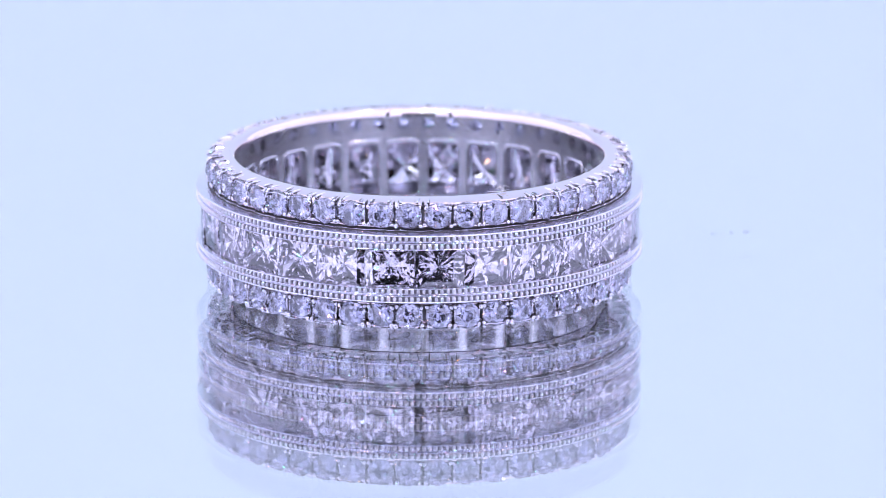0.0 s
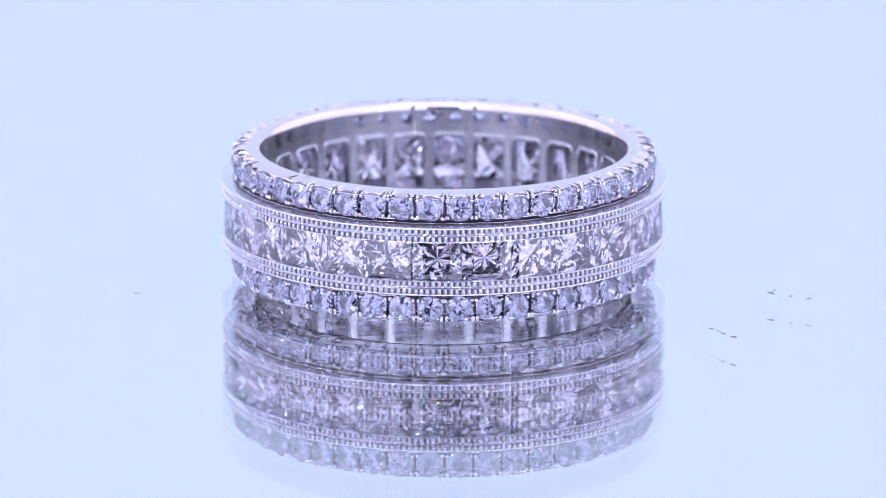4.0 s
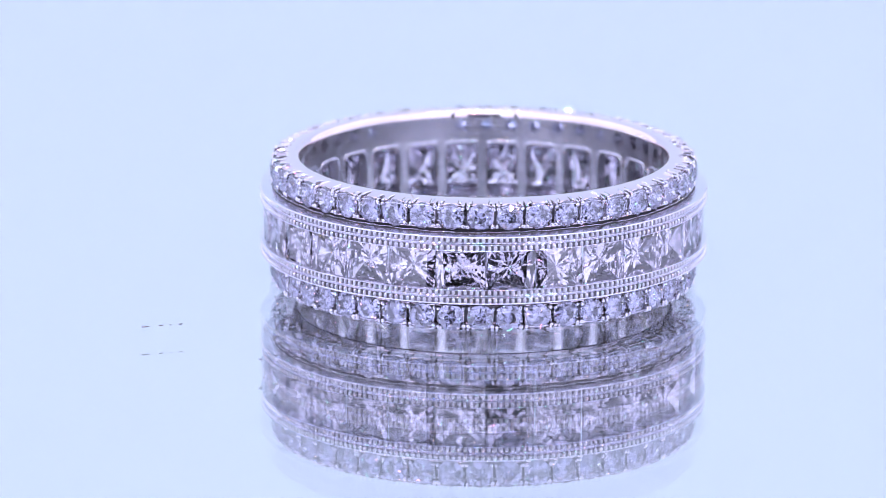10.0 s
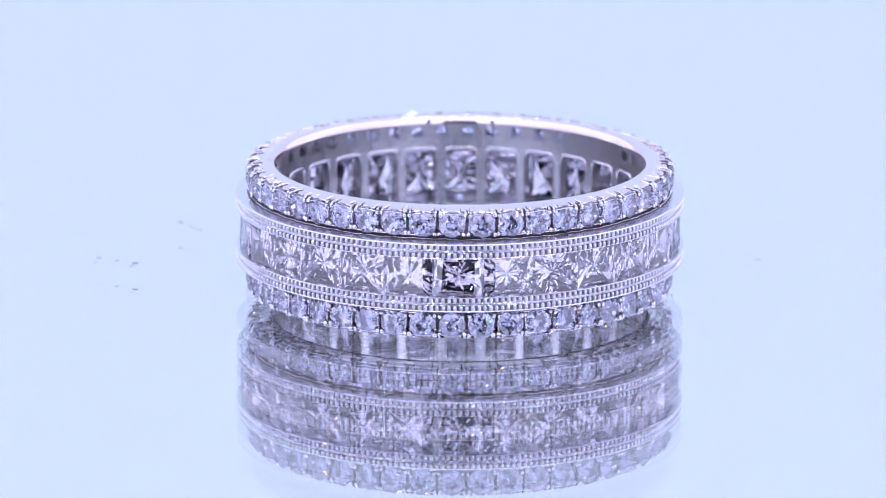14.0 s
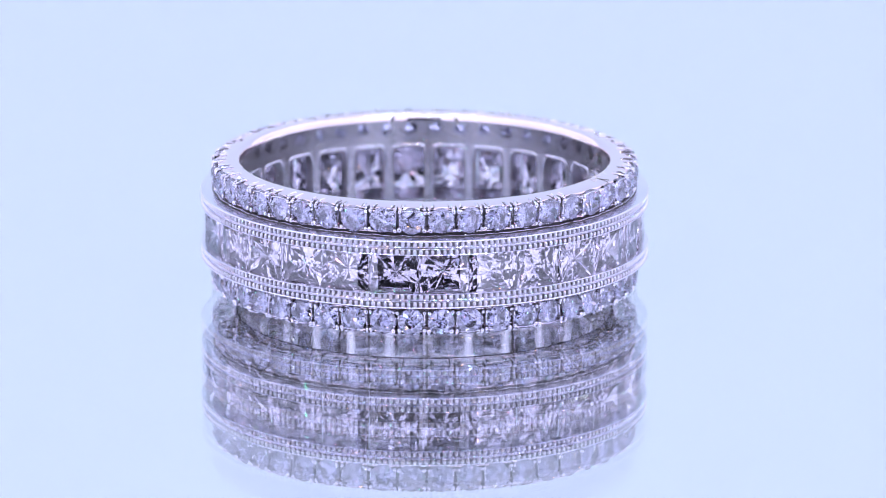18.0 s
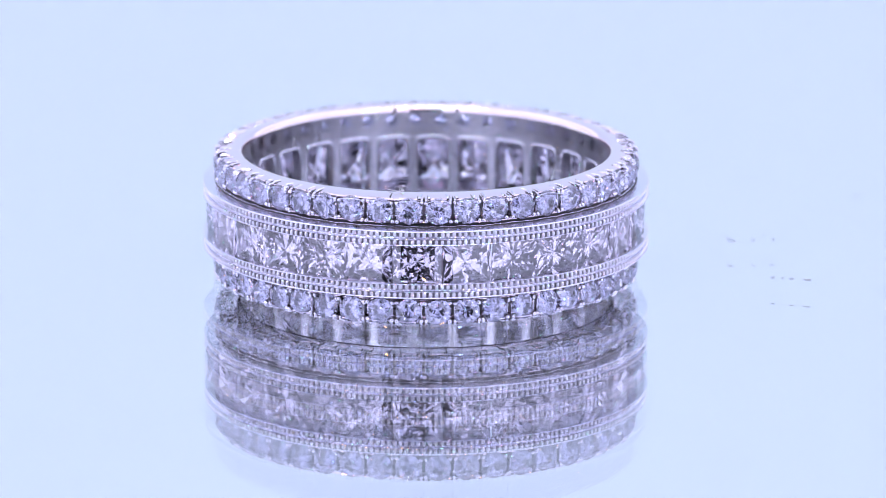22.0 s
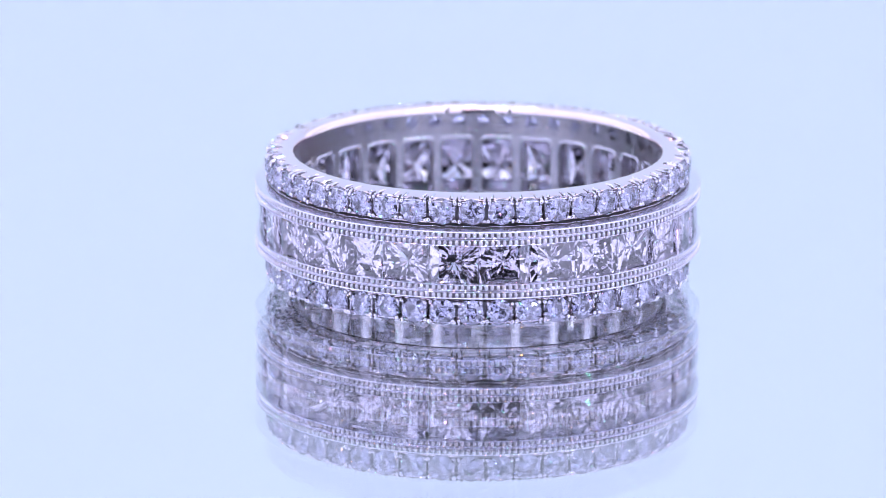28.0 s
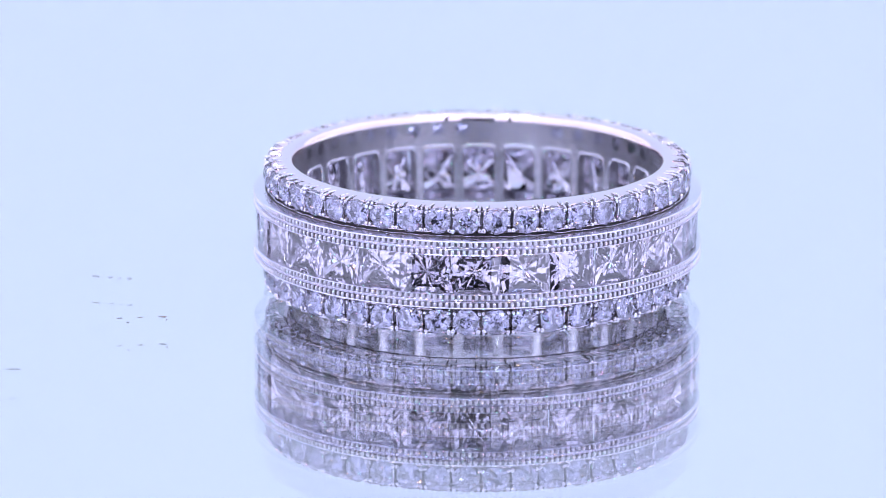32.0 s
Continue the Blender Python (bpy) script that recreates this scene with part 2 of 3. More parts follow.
def fleck(x, y, length, width, turn, height=0.02):
    """A flat uneven fleck of dust on the glass, in millimetres on the plate."""
    n = 9
    rnd = random.Random(int(x * 100) * 31 + int(y * 100))
    verts, faces = [], []
    for k in range(n):
        a = 2 * math.pi * k / n
        s = rnd.uniform(0.65, 1.1)
        verts.append((length / 2 * MM * s * math.cos(a), width / 2 * MM * s * math.sin(a), 0.004 * MM))
    for k in range(n):
        verts.append((verts[k][0] * 0.6, verts[k][1] * 0.6, height * MM))
    for k in range(n):
        j = (k + 1) % n
        faces.append((k, j, n + j, n + k))
    faces.append(list(range(n, 2 * n)))
    piece("dust_fleck", mesh_of("dust_fleck", verts, faces, [DUST]), turntable, pose(x * MM, y * MM, 0, 0, 0, turn))


# (distance from the axis in millimetres, bearing in degrees, length, width, turn)
FLECKS = ((15.95, 33.5, 0.34, 0.26, 60), (16.46, 33.1, 0.20, 0.14, 10), (16.90, 32.5, 0.36, 0.24, 40), (17.67, 31.8, 0.46, 0.28, 20),
          (16.02, 60.8, 0.48, 0.36, 30), (16.15, 63.0, 0.40, 0.10, 110), (17.06, 59.5, 0.32, 0.26, 45), (18.03, 58.5, 0.34, 0.24, 75), (18.00, 61.4, 0.36, 0.12, 150),
          (15.8, 263.4, 0.5, 0.10, 80), (27.1, 72.1, 0.9, 0.16, 30))

for away, bearing, length, width, turn in FLECKS:
    fleck(away * math.cos(radians(bearing)), away * math.sin(radians(bearing)), length, width, turn)


# ---- eternity ring ----
ring = new("ring")
tagged(ring, "white gold eternity ring channel-set with square diamonds and pave edges", "ring")

MID = 3.2


def up(profile):
    return profile


def down(profile):
    return [(r, 2 * MID - z) for r, z in profile]


RAIL = [(9.32, 6.42), (9.34, 6.424), (10.14, 6.345), (10.20, 6.33), (10.27, 6.30), (10.30, 6.24), (10.29, 6.18), (9.74, 6.12), (9.74, 6.06), (9.05, 6.06), (9.053, 6.08), (9.096, 6.21), (9.12, 6.275), (9.165, 6.345), (9.225, 6.395), (9.27, 6.412)]
LEDGE = [(9.58, 5.26), (9.74, 5.26), (10.28, 5.19), (10.32, 5.15), (10.32, 5.11), (10.28, 5.08), (9.58, 5.06)]
SHOULDER = [(9.60, 4.91), (10.93, 4.91), (11.03, 4.88), (11.06, 4.84), (11.04, 4.81), (10.89, 4.79), (10.89, 4.58), (10.99, 4.57), (11.01, 4.55),
            (10.99, 4.53), (10.96, 4.52), (10.96, 4.49), (10.99, 4.48), (11.01, 4.46), (10.99, 4.44), (10.89, 4.43), (10.89, 4.22), (11.04, 4.20), (11.06, 4.18), (11.02, 4.15), (10.80, 4.14), (10.70, 4.30), (9.90, 4.50), (9.60, 4.50)]
GROOVE = [(9.70, 5.055), (10.16, 5.055), (10.20, 5.03), (10.20, 4.95), (10.26, 4.935), (10.48, 4.925), (10.50, 4.885), (9.70, 4.885)]

PRINCESS, PAVE = 28, 46
# the stretch over the solder joint, where the ring was sized: plain metal inside, claws polished off
SIZED = (35, 36, 37)
P0, Q0 = radians(5.5), radians(5.4)


def scalloped(me):
    """The outer edge of a rail, cut back in an uneven arc over each small stone."""
    cuts = [random.Random(40 + k).uniform(0.03, 0.085) for k in range(PAVE)]
    for v in me.vertices:
        r, a = math.hypot(v.co.x, v.co.y), math.atan2(v.co.y, v.co.x)
        if r > 10.05 * MM:
            u = ((a - Q0) / (2 * math.pi) * PAVE) % PAVE
            w = math.sin(math.pi * (u % 1.0)) ** 0.6 * cuts[int(u) % PAVE] * min(1.0, (r / MM - 10.05) / 0.16)
            v.co.x *= 1 - w * MM / r
            v.co.y *= 1 - w * MM / r
    return me


for turn in (up, down):
    piece("rail", scalloped(lathe_mesh("rail", turn(RAIL), POLISHED, PAVE * 12)), ring, label="flat polished edge rail")
    piece("ledge", lathe_mesh("ledge", turn(LEDGE), POLISHED), ring, label="slim polished ledge below the small stones")
    piece("channel_wall", lathe_mesh("channel_wall", turn(SHOULDER), BRUSHED), ring, label="raised channel wall with beaded edges")
    piece("groove", lathe_mesh("groove", turn(GROOVE), GROOVE_DARK), ring, label="dark recessed groove")


for z in (4.70, 4.31, 2.09, 1.70):
    recess = [(10.70, z - 0.088), (10.91, z - 0.088), (10.91, z + 0.088), (10.70, z + 0.088)]
    piece("bead_recess", lathe_mesh("bead_recess", recess, BEAD_GAP), ring, label="dark recess between the beads")


# milgrain: rows of fine beads on both channel walls
def bead_row(r, z, n=240, size=0.115):
    bm = bmesh.new()
    bmesh.ops.create_icosphere(bm, subdivisions=2, radius=size * MM)
    vs = [v.co.copy() for v in bm.verts]
    fs = [tuple(v.index for v in f.verts) for f in bm.faces]
    bm.free()
    rnd = random.Random(int(z * 100))
    verts, faces = [], []
    for i in range(n):
        a = 2 * math.pi * (i + rnd.uniform(-0.06, 0.06)) / n
        s = rnd.uniform(0.9, 1.08)
        k = len(verts)
        for v in vs:
            x, y, h = r * MM + v.x * s * 0.75, v.y * s * 0.85, z * MM + v.z * s * 1.12
            verts.append((x * math.cos(a) - y * math.sin(a), x * math.sin(a) + y * math.cos(a), h))
        faces += [tuple(k + q for q in f) for f in fs]
    piece("milgrain", mesh_of("milgrain", verts, faces, [BEADED], True), ring, label="row of fine milgrain beads", kind="stuff")


for z in (4.70, 4.31, 2.09, 1.70):
    bead_row(10.98, z)

# inner walls with their windows behind the stones
piece("gallery", pierced_wall("gallery", 9.05, 9.60, 1.38, 5.02, PRINCESS, 0.80, 1.64, 4.80, SATIN, P0, 9.0), ring, label="inner gallery wall with a window behind each stone")
for z0, z1, lo, hi in ((5.02, 6.08, 5.36, 5.96), (0.32, 1.38, 0.44, 1.04)):
    mid = Q0 + math.pi / PAVE
    piece("inner_band", pierced_wall("inner_band", 9.05, 9.60, z0, z1, PAVE, 0.48, lo, hi, SATIN, mid, 3.0, 12, SIZED if z0 > MID else ()), ring)
    # coloured dark to give the shade of the recess behind the stones
    piece("seat_wall", pierced_wall("seat_wall", 9.62, 9.73, lo - 0.10, hi + 0.12, PAVE, 0.60, lo - 0.02, hi + 0.02, RECESS_SHADE, mid, 3.0, 12), ring, label="metal behind the small stones, darkened for shade")


# raised rim round each window of the gallery
def window_rim_mesh(w, h, power=7.0, steps=32, tube=0.075):
    verts, faces = [], []
    for s in range(steps):
        t = 2 * math.pi * s / steps
        c, d = math.cos(t), math.sin(t)
        q = (abs(c) ** power + abs(d) ** power) ** (-1 / power)
        for k in range(6):
            u = math.pi * k / 5
            g = 1 + tube * math.cos(u) / max(w, 0.1)
            verts.append((w * c * q * g * MM, h * d * q * (1 + tube * math.cos(u) / h) * MM, -tube * math.sin(u) * MM))
    for s in range(steps):
        e = (s + 1) % steps
        for k in range(5):
            faces.append((s * 6 + k, e * 6 + k, e * 6 + k + 1, s * 6 + k + 1))
    return mesh_of("window_rim", verts, faces, [SATIN], True)


def on_band(angle, r, z):
    """Local x along the band, y up, z outwards at that angle."""
    c, s = math.cos(angle), math.sin(angle)
    return Matrix(((-s, 0, c, r * MM * c), (c, 0, s, r * MM * s), (0, 1, 0, z * MM), (0, 0, 0, 1)))


RIM = window_rim_mesh(0.83, 1.60, 9.0, 32, 0.065)
for i in range(PRINCESS):
    piece("window_rim", RIM, ring, on_band(P0 + 2 * math.pi * i / PRINCESS, 9.04, 3.22))


# stones: local x along the band, y up, z outwards
def princess_mesh(cut, q0, q1, d0, d1, cu_z, h0, h1, e0, e1, n, tb, zt):
    a = 1.19
    v, f = [], []

    def add(x, y, z):
        v.append((x * MM, y * MM, z * MM))
        return len(v) - 1

    def square(t):
        """A point of the unit square's outline, t from 0 to 1 from one corner round."""
        s, u = divmod(t * 4, 1.0)
        x, y = -1 + 2 * u, -1.0
        for _ in range(int(s) % 4):
            x, y = -y, x
        return x, y

    m8 = n // 8
    outline = [square(k / n) for k in range(n)]
    table = [add(x * tb, y * tb, zt) for x, y in outline[::m8]]
    girdle = [add(x * a, y * a, 0.02) for x, y in outline]
    low = [add(x * a, y * a, -0.02) for x, y in outline]
    # long facets fan from the point of the stone; every other ridge lies deeper
    mid = []
    for k, (x, y) in enumerate(outline):
        q = q1 if k % 2 else q0
        mid.append(add(x * a * q + cut.uniform(-0.03, 0.03), y * a * q + cut.uniform(-0.03, 0.03), (d1 if k % 2 else d0) + cut.uniform(-0.022, 0.022)))
    # a band of short facets under the girdle
    high = []
    for k, (x, y) in enumerate(outline):
        q, h = (h1, e1) if k % 2 else (h0, e0)
        high.append(add(x * a * q + cut.uniform(-0.045, 0.045), y * a * q + cut.uniform(-0.045, 0.045), h + cut.uniform(-0.045, 0.045)))
    cu = add(cut.uniform(-0.05, 0.05), cut.uniform(-0.05, 0.05), cu_z)
    f.append(table)
    for i in range(8):
        j = (i + 1) % 8
        g = [girdle[(m8 * i + d) % n] for d in range(m8 + 1)]
        for d in range(m8):
            f.append((table[i] if d < m8 / 2 else table[j], g[d], g[d + 1]))
        f.append((table[i], g[(m8 + 1) // 2], table[j]))
    crown = len(f)
    for i in range(n):
        j = (i + 1) % n
        f.append((girdle[i], low[i], low[j], girdle[j]))
        f.append((low[i], high[i], low[j]))
        f.append((low[j], high[i], high[j]))
        f.append((high[i], mid[i], high[j]))
        f.append((high[j], mid[i], mid[j]))
        f.append((mid[i], cu, mid[j]))
        # the pavilion gets more of the mixed-in haze that lifts dark facets than the crown, most of all at its point
    return mesh_of("princess_stone", v, f, [DIAMOND, HAZED_DIAMOND, MILKY_DIAMOND], False, [0] * crown + [1, 1, 1, 1, 1, 2] * n)


def brilliant_mesh(cut, r=0.655):
    v, f = [], []

    def ringof(n, q, z, off=0.0, slack=0.0):
        k = len(v)
        for i in range(n):
            t = 2 * math.pi * (i + off) / n
            u = cut.uniform(-slack, slack)
            v.append(((q + u) * math.cos(t) * MM, (q + u) * math.sin(t) * MM, (z + cut.uniform(-slack, slack) * 0.7) * MM))
        return list(range(k, k + n))

    table = ringof(8, r * 0.46, 0.19)
    star = ringof(8, r * 0.78, 0.12, 0.5, 0.02)
    g1 = ringof(16, r, 0.015)
    g2 = ringof(16, r, -0.015)
    pav = ringof(8, r * 0.30, -0.40, 0.5, 0.04)
    v.append((0, 0, -0.56 * MM))
    cu = len(v) - 1
    f.append(table)
    for i in range(8):
        j = (i + 1) % 8
        h = (i - 1) % 8
        f.append((table[i], star[i], table[j]))
        f.append((table[i], star[h], g1[2 * i]))
        f.append((table[i], g1[2 * i], star[i]))
        f.append((star[i], g1[2 * i], g1[2 * i + 1]))
        f.append((star[i], g1[2 * i + 1], g1[(2 * i + 2) % 16]))
        f.append((pav[i], g2[2 * i + 1], g2[2 * i]))
        f.append((pav[i], g2[(2 * i + 2) % 16], g2[2 * i + 1]))
        f.append((pav[h], pav[i], g2[2 * i]))
        f.append((pav[h], cu, pav[i]))
    for i in range(16):
        f.append((g2[i], g2[(i + 1) % 16], g1[(i + 1) % 16], g1[i]))
    return mesh_of("round_stone", v, f, [MELEE])


def tidy(me):
    bm = bmesh.new()
    bm.from_mesh(me)
    bmesh.ops.recalc_face_normals(bm, faces=bm.faces)
    bm.to_mesh(me)
    bm.free()
    return me


def wobble(rnd, deg):
    return Euler([radians(rnd.uniform(-deg, deg)) for _ in range(3)]).to_matrix().to_4x4()


CUTS = ((0.313, 0.258, -0.793, -0.836, -1.123, 0.859, 0.911, -0.178, -0.179, 16, 0.777, 0.113), (0.316, 0.306, -0.859, -0.873, -1.058, 0.795, 0.789, -0.269, -0.313, 24, 0.704, 0.129),
        (0.473, 0.449, -0.644, -0.699, -1.132, 0.741, 0.769, -0.298, -0.361, 16, 0.829, 0.122), (0.374, 0.372, -0.715, -0.718, -1.043, 0.817, 0.848, -0.196, -0.248, 24, 0.65, 0.117),
        (0.470, 0.376, -0.630, -0.719, -1.106, 0.873, 0.928, -0.168, -0.154, 16, 0.733, 0.141), (0.510, 0.481, -0.568, -0.570, -1.155, 0.760, 0.744, -0.285, -0.334, 24, 0.667, 0.144))
cut = random.Random(21)
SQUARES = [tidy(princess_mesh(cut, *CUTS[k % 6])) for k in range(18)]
ROUNDS = [tidy(brilliant_mesh(cut)) for k in range(12)]
rnd = random.Random(5)
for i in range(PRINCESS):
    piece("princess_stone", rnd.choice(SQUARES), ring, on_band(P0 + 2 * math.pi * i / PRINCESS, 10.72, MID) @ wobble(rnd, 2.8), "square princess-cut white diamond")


def prong_mesh(cut, claws=True):
    """One worn post beside a small stone, cut by hand: uneven rounded claws at its ends, small cross cuts along it."""
    verts, faces = [], []

    def blob(c, r, sub):
        bm = bmesh.new()
        bmesh.ops.create_icosphere(bm, subdivisions=sub, radius=1.0)
        k = len(verts)
        lean = cut.uniform(-0.35, 0.35)
        for v in bm.verts:
            q = 1 + cut.uniform(-0.13, 0.13)
            verts.append(((c[0] + (v.co.x + lean * v.co.y) * r[0] * q) * MM, (c[1] + v.co.y * r[1] * q) * MM, (c[2] + v.co.z * r[2] * q) * MM))
        faces.extend(tuple(k + v.index for v in f.verts) for f in bm.faces)
        bm.free()

    blob((0, 0.0, -0.17), (0.05, 0.56, 0.17), 1)
    if claws:
        blob((cut.uniform(-0.02, 0.02), 0.56, -0.10), (0.075, 0.10, 0.20), 1)
    for y in (0.43, -0.46):
        blob((cut.uniform(-0.03, 0.03), y + cut.uniform(-0.04, 0.04), 0.04), (0.105 * cut.uniform(0.8, 1.2), 0.105 * cut.uniform(0.75, 1.25), 0.075), 2)
    for y in (0.17, -0.16):
        blob((cut.uniform(-0.03, 0.03), y + cut.uniform(-0.06, 0.06), -0.03), (0.085 * cut.uniform(0.6, 1.2), 0.045 * cut.uniform(0.7, 1.4), 0.05), 1)
    return mesh_of("prong", verts, faces, [GOLD], True)


PRONGS = [prong_mesh(random.Random(60 + k)) for k in range(10)]
WORN_PRONGS = [prong_mesh(random.Random(80 + k), False) for k in range(3)]


def tooth_mesh(cut):
    """A claw drawn out over the rail as a low hooked ridge: local y up, z outwards."""
    long, w, h = cut.uniform(0.42, 0.66), cut.uniform(0.05, 0.075), cut.uniform(0.07, 0.10)
    verts, faces = [], []
    rows = ((0.03, 1.0, 0.3, 0.0), (-0.06, 1.15, 1.0, 0.0), (-long * 0.35, 0.9, 0.95, 0.1), (-long * 0.7, 0.75, 0.8, 0.4), (-long * 0.9, 0.6, 0.7, 0.8), (-long, 0.3, -0.2, 1.0))
    lean, hook = cut.uniform(-0.10, 0.10), cut.choice((-1, 1)) * cut.uniform(0.04, 0.10)
    for z, wide, tall, bend in rows:
        for x, y in ((-1, -0.6), (-0.55, 0.7), (0.1, 1.0), (0.7, 0.6), (1, -0.6)):
            verts.append(((x * w * wide - lean * z + hook * bend) * MM, (y * h * tall - 0.085 * z) * MM, z * MM))
    n = len(rows)
    for i in range(n - 1):
        for k in range(4):
            faces.append((i * 5 + k, i * 5 + k + 1, i * 5 + k + 6, i * 5 + k + 5))
    faces.append((0, 1, 2, 3, 4))
    faces.append([n * 5 - 1 - k for k in range(5)])
    return tidy(mesh_of("tooth", verts, faces, [GOLD], False))


def ridge_shade_mesh(cut):
    """A hair-fine dark line on the rail: the shadow beside a claw, put into colour."""
    long, w, lean = cut.uniform(0.30, 0.50), cut.uniform(0.014, 0.024), cut.uniform(-0.06, 0.06)
    verts = []
    for z, q in ((0.03, 0.9), (-long * 0.5, 1.0), (-long, 0.2)):
        verts += [(-w * q - lean * z, 0.014 - 0.085 * z, z), (w * q - lean * z, 0.014 - 0.085 * z, z), (-lean * z, -0.05 - 0.085 * z, z)]
    faces = [(0, 1, 2), (8, 7, 6)] + [(a + k, a + (k + 1) % 3, a + 3 + (k + 1) % 3, a + 3 + k) for a in (0, 3) for k in range(3)]
    return tidy(mesh_of("ridge_shade", [(x * MM, y * MM, z * MM) for x, y, z in verts], faces, [SHADE_SEAM]))


def notch_shade_mesh(cut):
    """A solid dark wedge between two claws; its colour is the shade in the graver's notch."""
    long, w, deep = cut.uniform(0.18, 0.32), cut.uniform(0.045, 0.075), cut.uniform(0.11, 0.17)
    verts = [(-w, 0.012, 0.03), (w, 0.012, 0.03), (w * 0.7, -deep, 0.03), (-w * 0.7, -deep, 0.03), (0, 0.016 + 0.085 * long, -long), (0, -deep * 0.4, -long)]
    faces = [(0, 1, 2, 3), (0, 4, 1), (0, 3, 5, 4), (1, 4, 5, 2), (3, 2, 5)]
    return tidy(mesh_of("notch_shade", [(x * MM, y * MM, z * MM) for x, y, z in verts], faces, [SHADE_SEAM]))


RIDGE_SHADES = [ridge_shade_mesh(random.Random(140 + k)) for k in range(6)]
TEETH = [tooth_mesh(random.Random(100 + k)) for k in range(8)]
NOTCH_SHADES = [notch_shade_mesh(random.Random(120 + k)) for k in range(6)]


def rod_mesh(name, points, rx, ry, m, n=8):
    """A thin half-flat rod along x through the given (x, y, z) points, in millimetres."""
    verts, faces = [], []
    for x, y, z in points:
        for k in range(n):
            u = 2 * math.pi * k / n
            verts.append((x * MM, (y + ry * math.cos(u)) * MM, (z + rx * math.sin(u)) * MM))
    for i in range(len(points) - 1):
        for k in range(n):
            j = (k + 1) % n
            faces.append((i * n + k, i * n + j, i * n + n + j, i * n + n + k))
    faces.append(list(range(n)))
    faces.append(list(range(len(verts) - 1, len(verts) - 1 - n, -1)))
    return tidy(mesh_of(name, verts, faces, [m], True))


SEAT_BARS = [rod_mesh("seat_bar", [(w * (t - 0.5), 0.02 * math.sin(9 * t + w * 5), 0) for t in (0, 0.2, 0.4, 0.6, 0.8, 1)], 0.08, 0.024, GOLD) for w in (1.3, 1.46, 1.52, 1.58)]
LIPS = [rod_mesh("lip", [(x, 0.445 + h * math.cos(2.6 * x), 0.045 - 0.05 * x * x) for x in (-0.56, -0.4, -0.2, 0.0, 0.2, 0.4, 0.56)], 0.05, 0.026, GOLD) for h in (0.05, 0.07, 0.085)]
for z in (5.70, 0.70):
    flip = pose(0, 0, 0) if z > MID else pose(0, 0, 0, 0, 0, 180)
    for i in range(PAVE):
        a = Q0 + 2 * math.pi * (i + rnd.uniform(-0.03, 0.03)) / PAVE
        piece("round_stone", rnd.choice(ROUNDS), ring, on_band(a + math.pi / PAVE, 10.36, z) @ wobble(rnd, 5) @ pose(0, 0, 0, 0, 0, rnd.uniform(0, 45)), "small round brilliant-cut diamond")
        piece("lip", rnd.choice(LIPS), ring, on_band(a + math.pi / PAVE, 10.36, z) @ flip)
        sized = z > MID and i in SIZED
        if not sized:
            piece("notch_shade", rnd.choice(NOTCH_SHADES), ring, on_band(a, 10.285, z + 0.632 if z > MID else z - 0.632) @ flip)
        for s in (-1, 1):
            at = a + s * (0.0112 + rnd.uniform(-0.0015, 0.0015))
            piece("prong", rnd.choice(WORN_PRONGS if sized else PRONGS), ring, on_band(at, 10.44, z) @ flip @ wobble(rnd, 5))
            if not sized:
                top = z + 0.63 if z > MID else z - 0.63
                at = a + s * (0.025 + rnd.uniform(-0.005, 0.005))
                piece("tooth", rnd.choice(TEETH), ring, on_band(at, 10.29, top) @ flip @ wobble(rnd, 3))
                piece("ridge_shade", rnd.choice(RIDGE_SHADES), ring, on_band(at + rnd.choice((-1, 1)) * 0.0098, 10.27, top + (0.002 if z > MID else -0.002)) @ flip @ wobble(rnd, 2))
        piece("seat_bar", rnd.choice(SEAT_BARS), ring, on_band(a + rnd.uniform(-0.008, 0.008), 10.34 + rnd.uniform(-0.03, 0.03), (4.965 if z > MID else 1.435) + rnd.uniform(-0.02, 0.02)))


# a fine solder seam across the upper rail
seam = box_mesh("solder_seam", (0.05 * MM, 0.03 * MM, 1.02 * MM), SHADE_SEAM, 0.01 * MM)
piece("solder_seam", seam, ring, on_band(radians(293.5), 9.70, 6.392), "thin dark solder seam")


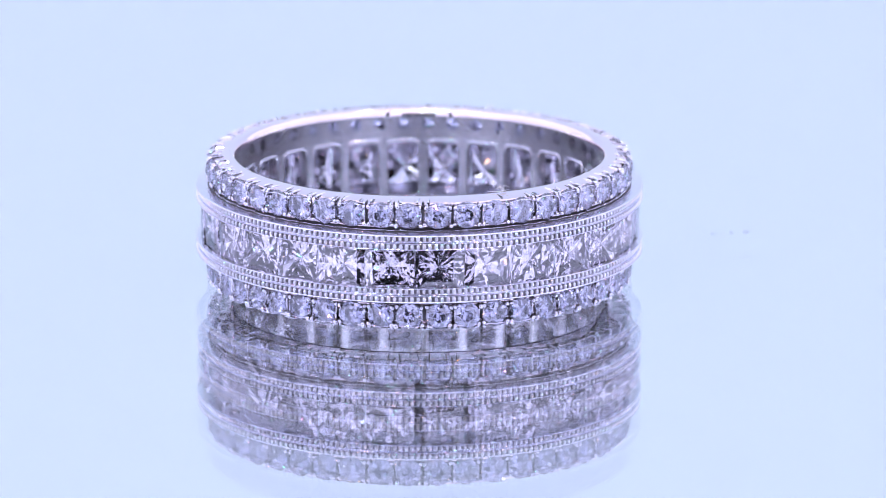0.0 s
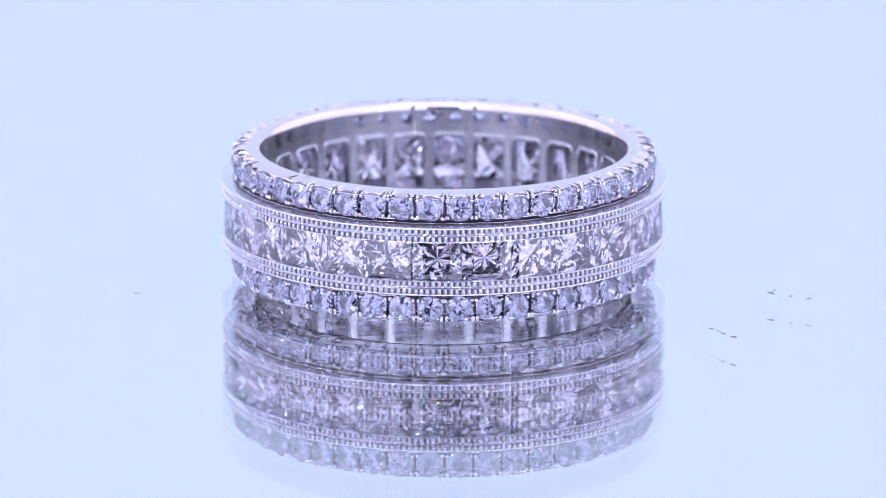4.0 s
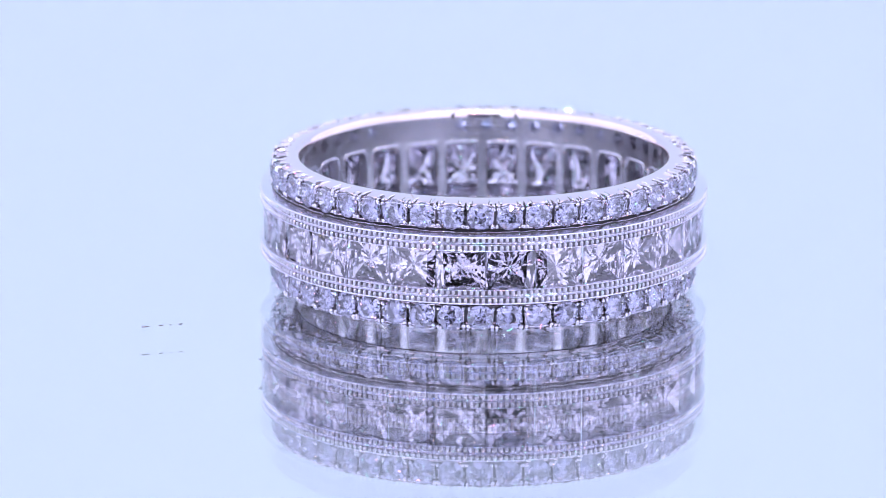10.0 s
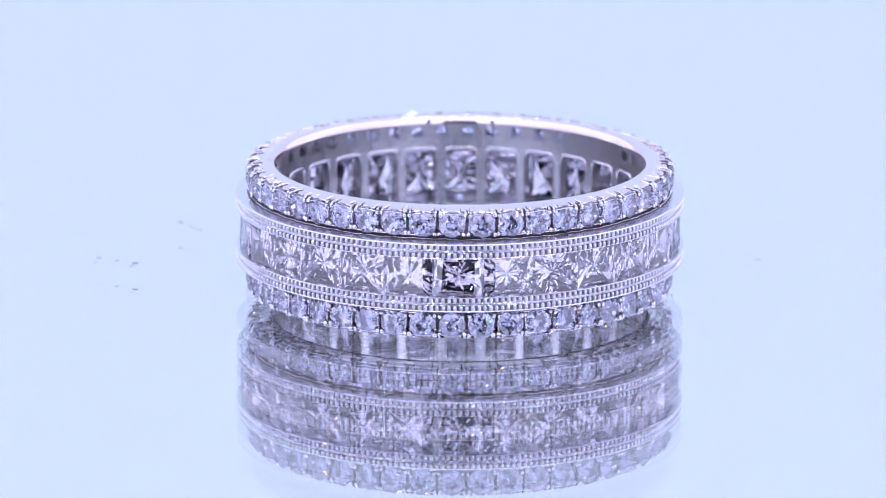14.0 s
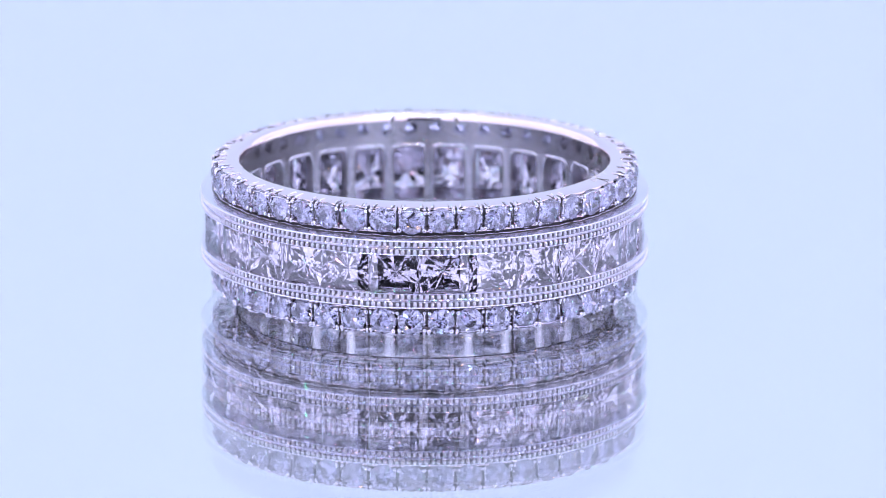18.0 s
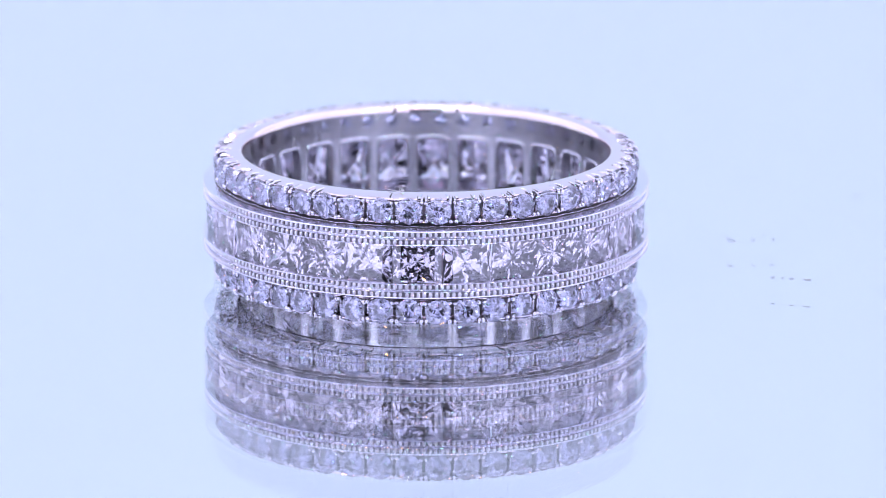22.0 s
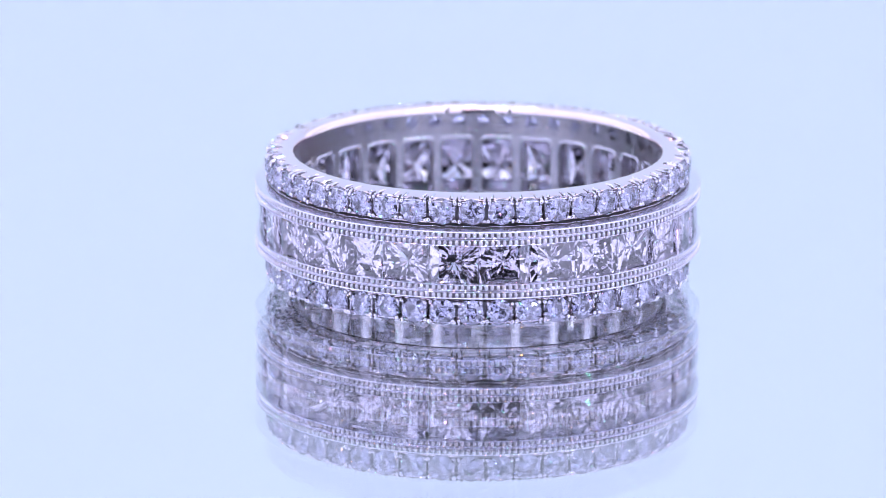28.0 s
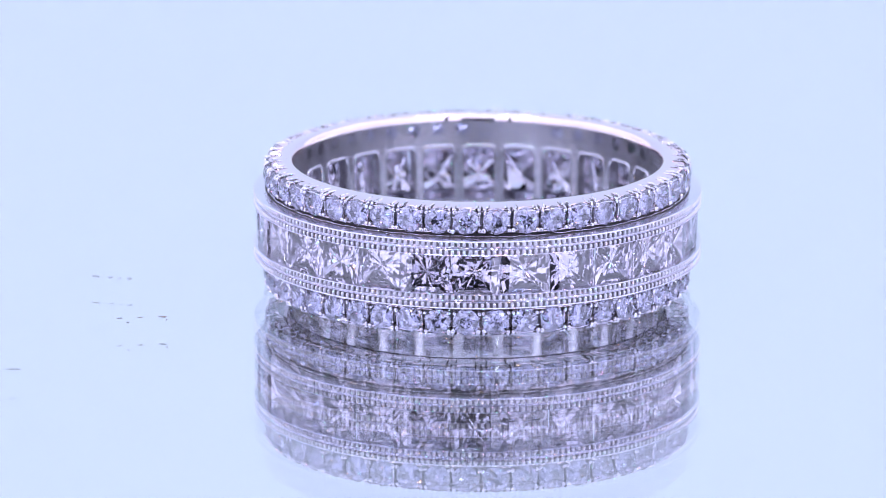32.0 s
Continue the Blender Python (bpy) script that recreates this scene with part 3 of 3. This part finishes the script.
# ---- lint caught on the rim ----
def lint(curls, seed):
    """A tuft of hair-thin curled fibres, in millimetres about its foot."""
    rnd = random.Random(seed)
    verts, faces = [], []
    for length, rise, bend in curls:
        n, yaw, side = 14, rnd.uniform(0, 360), rnd.uniform(-1, 1)
        k = len(verts)
        for s in range(n):
            t = s / (n - 1)
            x = length * (t - 0.2) + 0.06 * math.sin(7 * t + side)
            y = bend * math.sin(3.0 * t + side) * 0.5
            z = 0.02 + rise * math.sin(math.pi * min(1.0, t * 0.8 + 0.02))
            c, d = math.cos(radians(yaw)), math.sin(radians(yaw))
            for q in range(4):
                u = math.pi / 2 * q
                verts.append(((x * c - y * d) * MM, (x * d + y * c + 0.012 * math.cos(u)) * MM, (z + 0.012 * math.sin(u)) * MM))
        for s in range(n - 1):
            for q in range(4):
                p = (q + 1) % 4
                faces.append((k + s * 4 + q, k + s * 4 + 4 + q, k + s * 4 + 4 + p, k + s * 4 + p))
    ob = new("lint_fibre", mesh_of("lint_fibre", verts, faces, [LINT], True))
    return tagged(ob, "hair-thin curled white lint fibre on the ring", "lint", "lint on the ring")


FIBRES = [(lint([(0.75, 0.45, 0.35), (0.4, 0.12, 0.2)], 3), 345.5, 9.25), (lint([(0.4, 0.3, 0.2), (0.4, 0.2, 0.3)], 8), 66, 9.25),
          (lint([(0.5, 0.25, 0.3), (0.4, 0.3, 0.3), (0.6, 0.15, 0.3), (0.35, 0.3, 0.2), (0.9, 0.06, 0.4)], 12), 296, 9.35)]


# ---- the turntable turns, with the ring that stands on it ----
def motions():
    rate, rho, phi = -360.0 / 20.143, 1.594, 175.4
    table_rows, ring_rows = [], []
    for k in range(33):
        t = float(k)
        a = rate * t
        b = radians(phi + a)
        table_rows.append((t, pose(0, 0, 0, 0, 0, a)))
        ring_rows.append((t, pose(rho * MM * math.cos(b), rho * MM * math.sin(b), 0.0, 0, 0, a)))
    walk(turntable, table_rows)
    walk(ring, ring_rows)
    for ob, angle, r in FIBRES:
        foot = pose(r * MM * math.cos(radians(angle)), r * MM * math.sin(radians(angle)), 6.41 * MM, 0, 0, angle)
        walk(ob, [(t, m @ foot) for t, m in ring_rows])


motions()
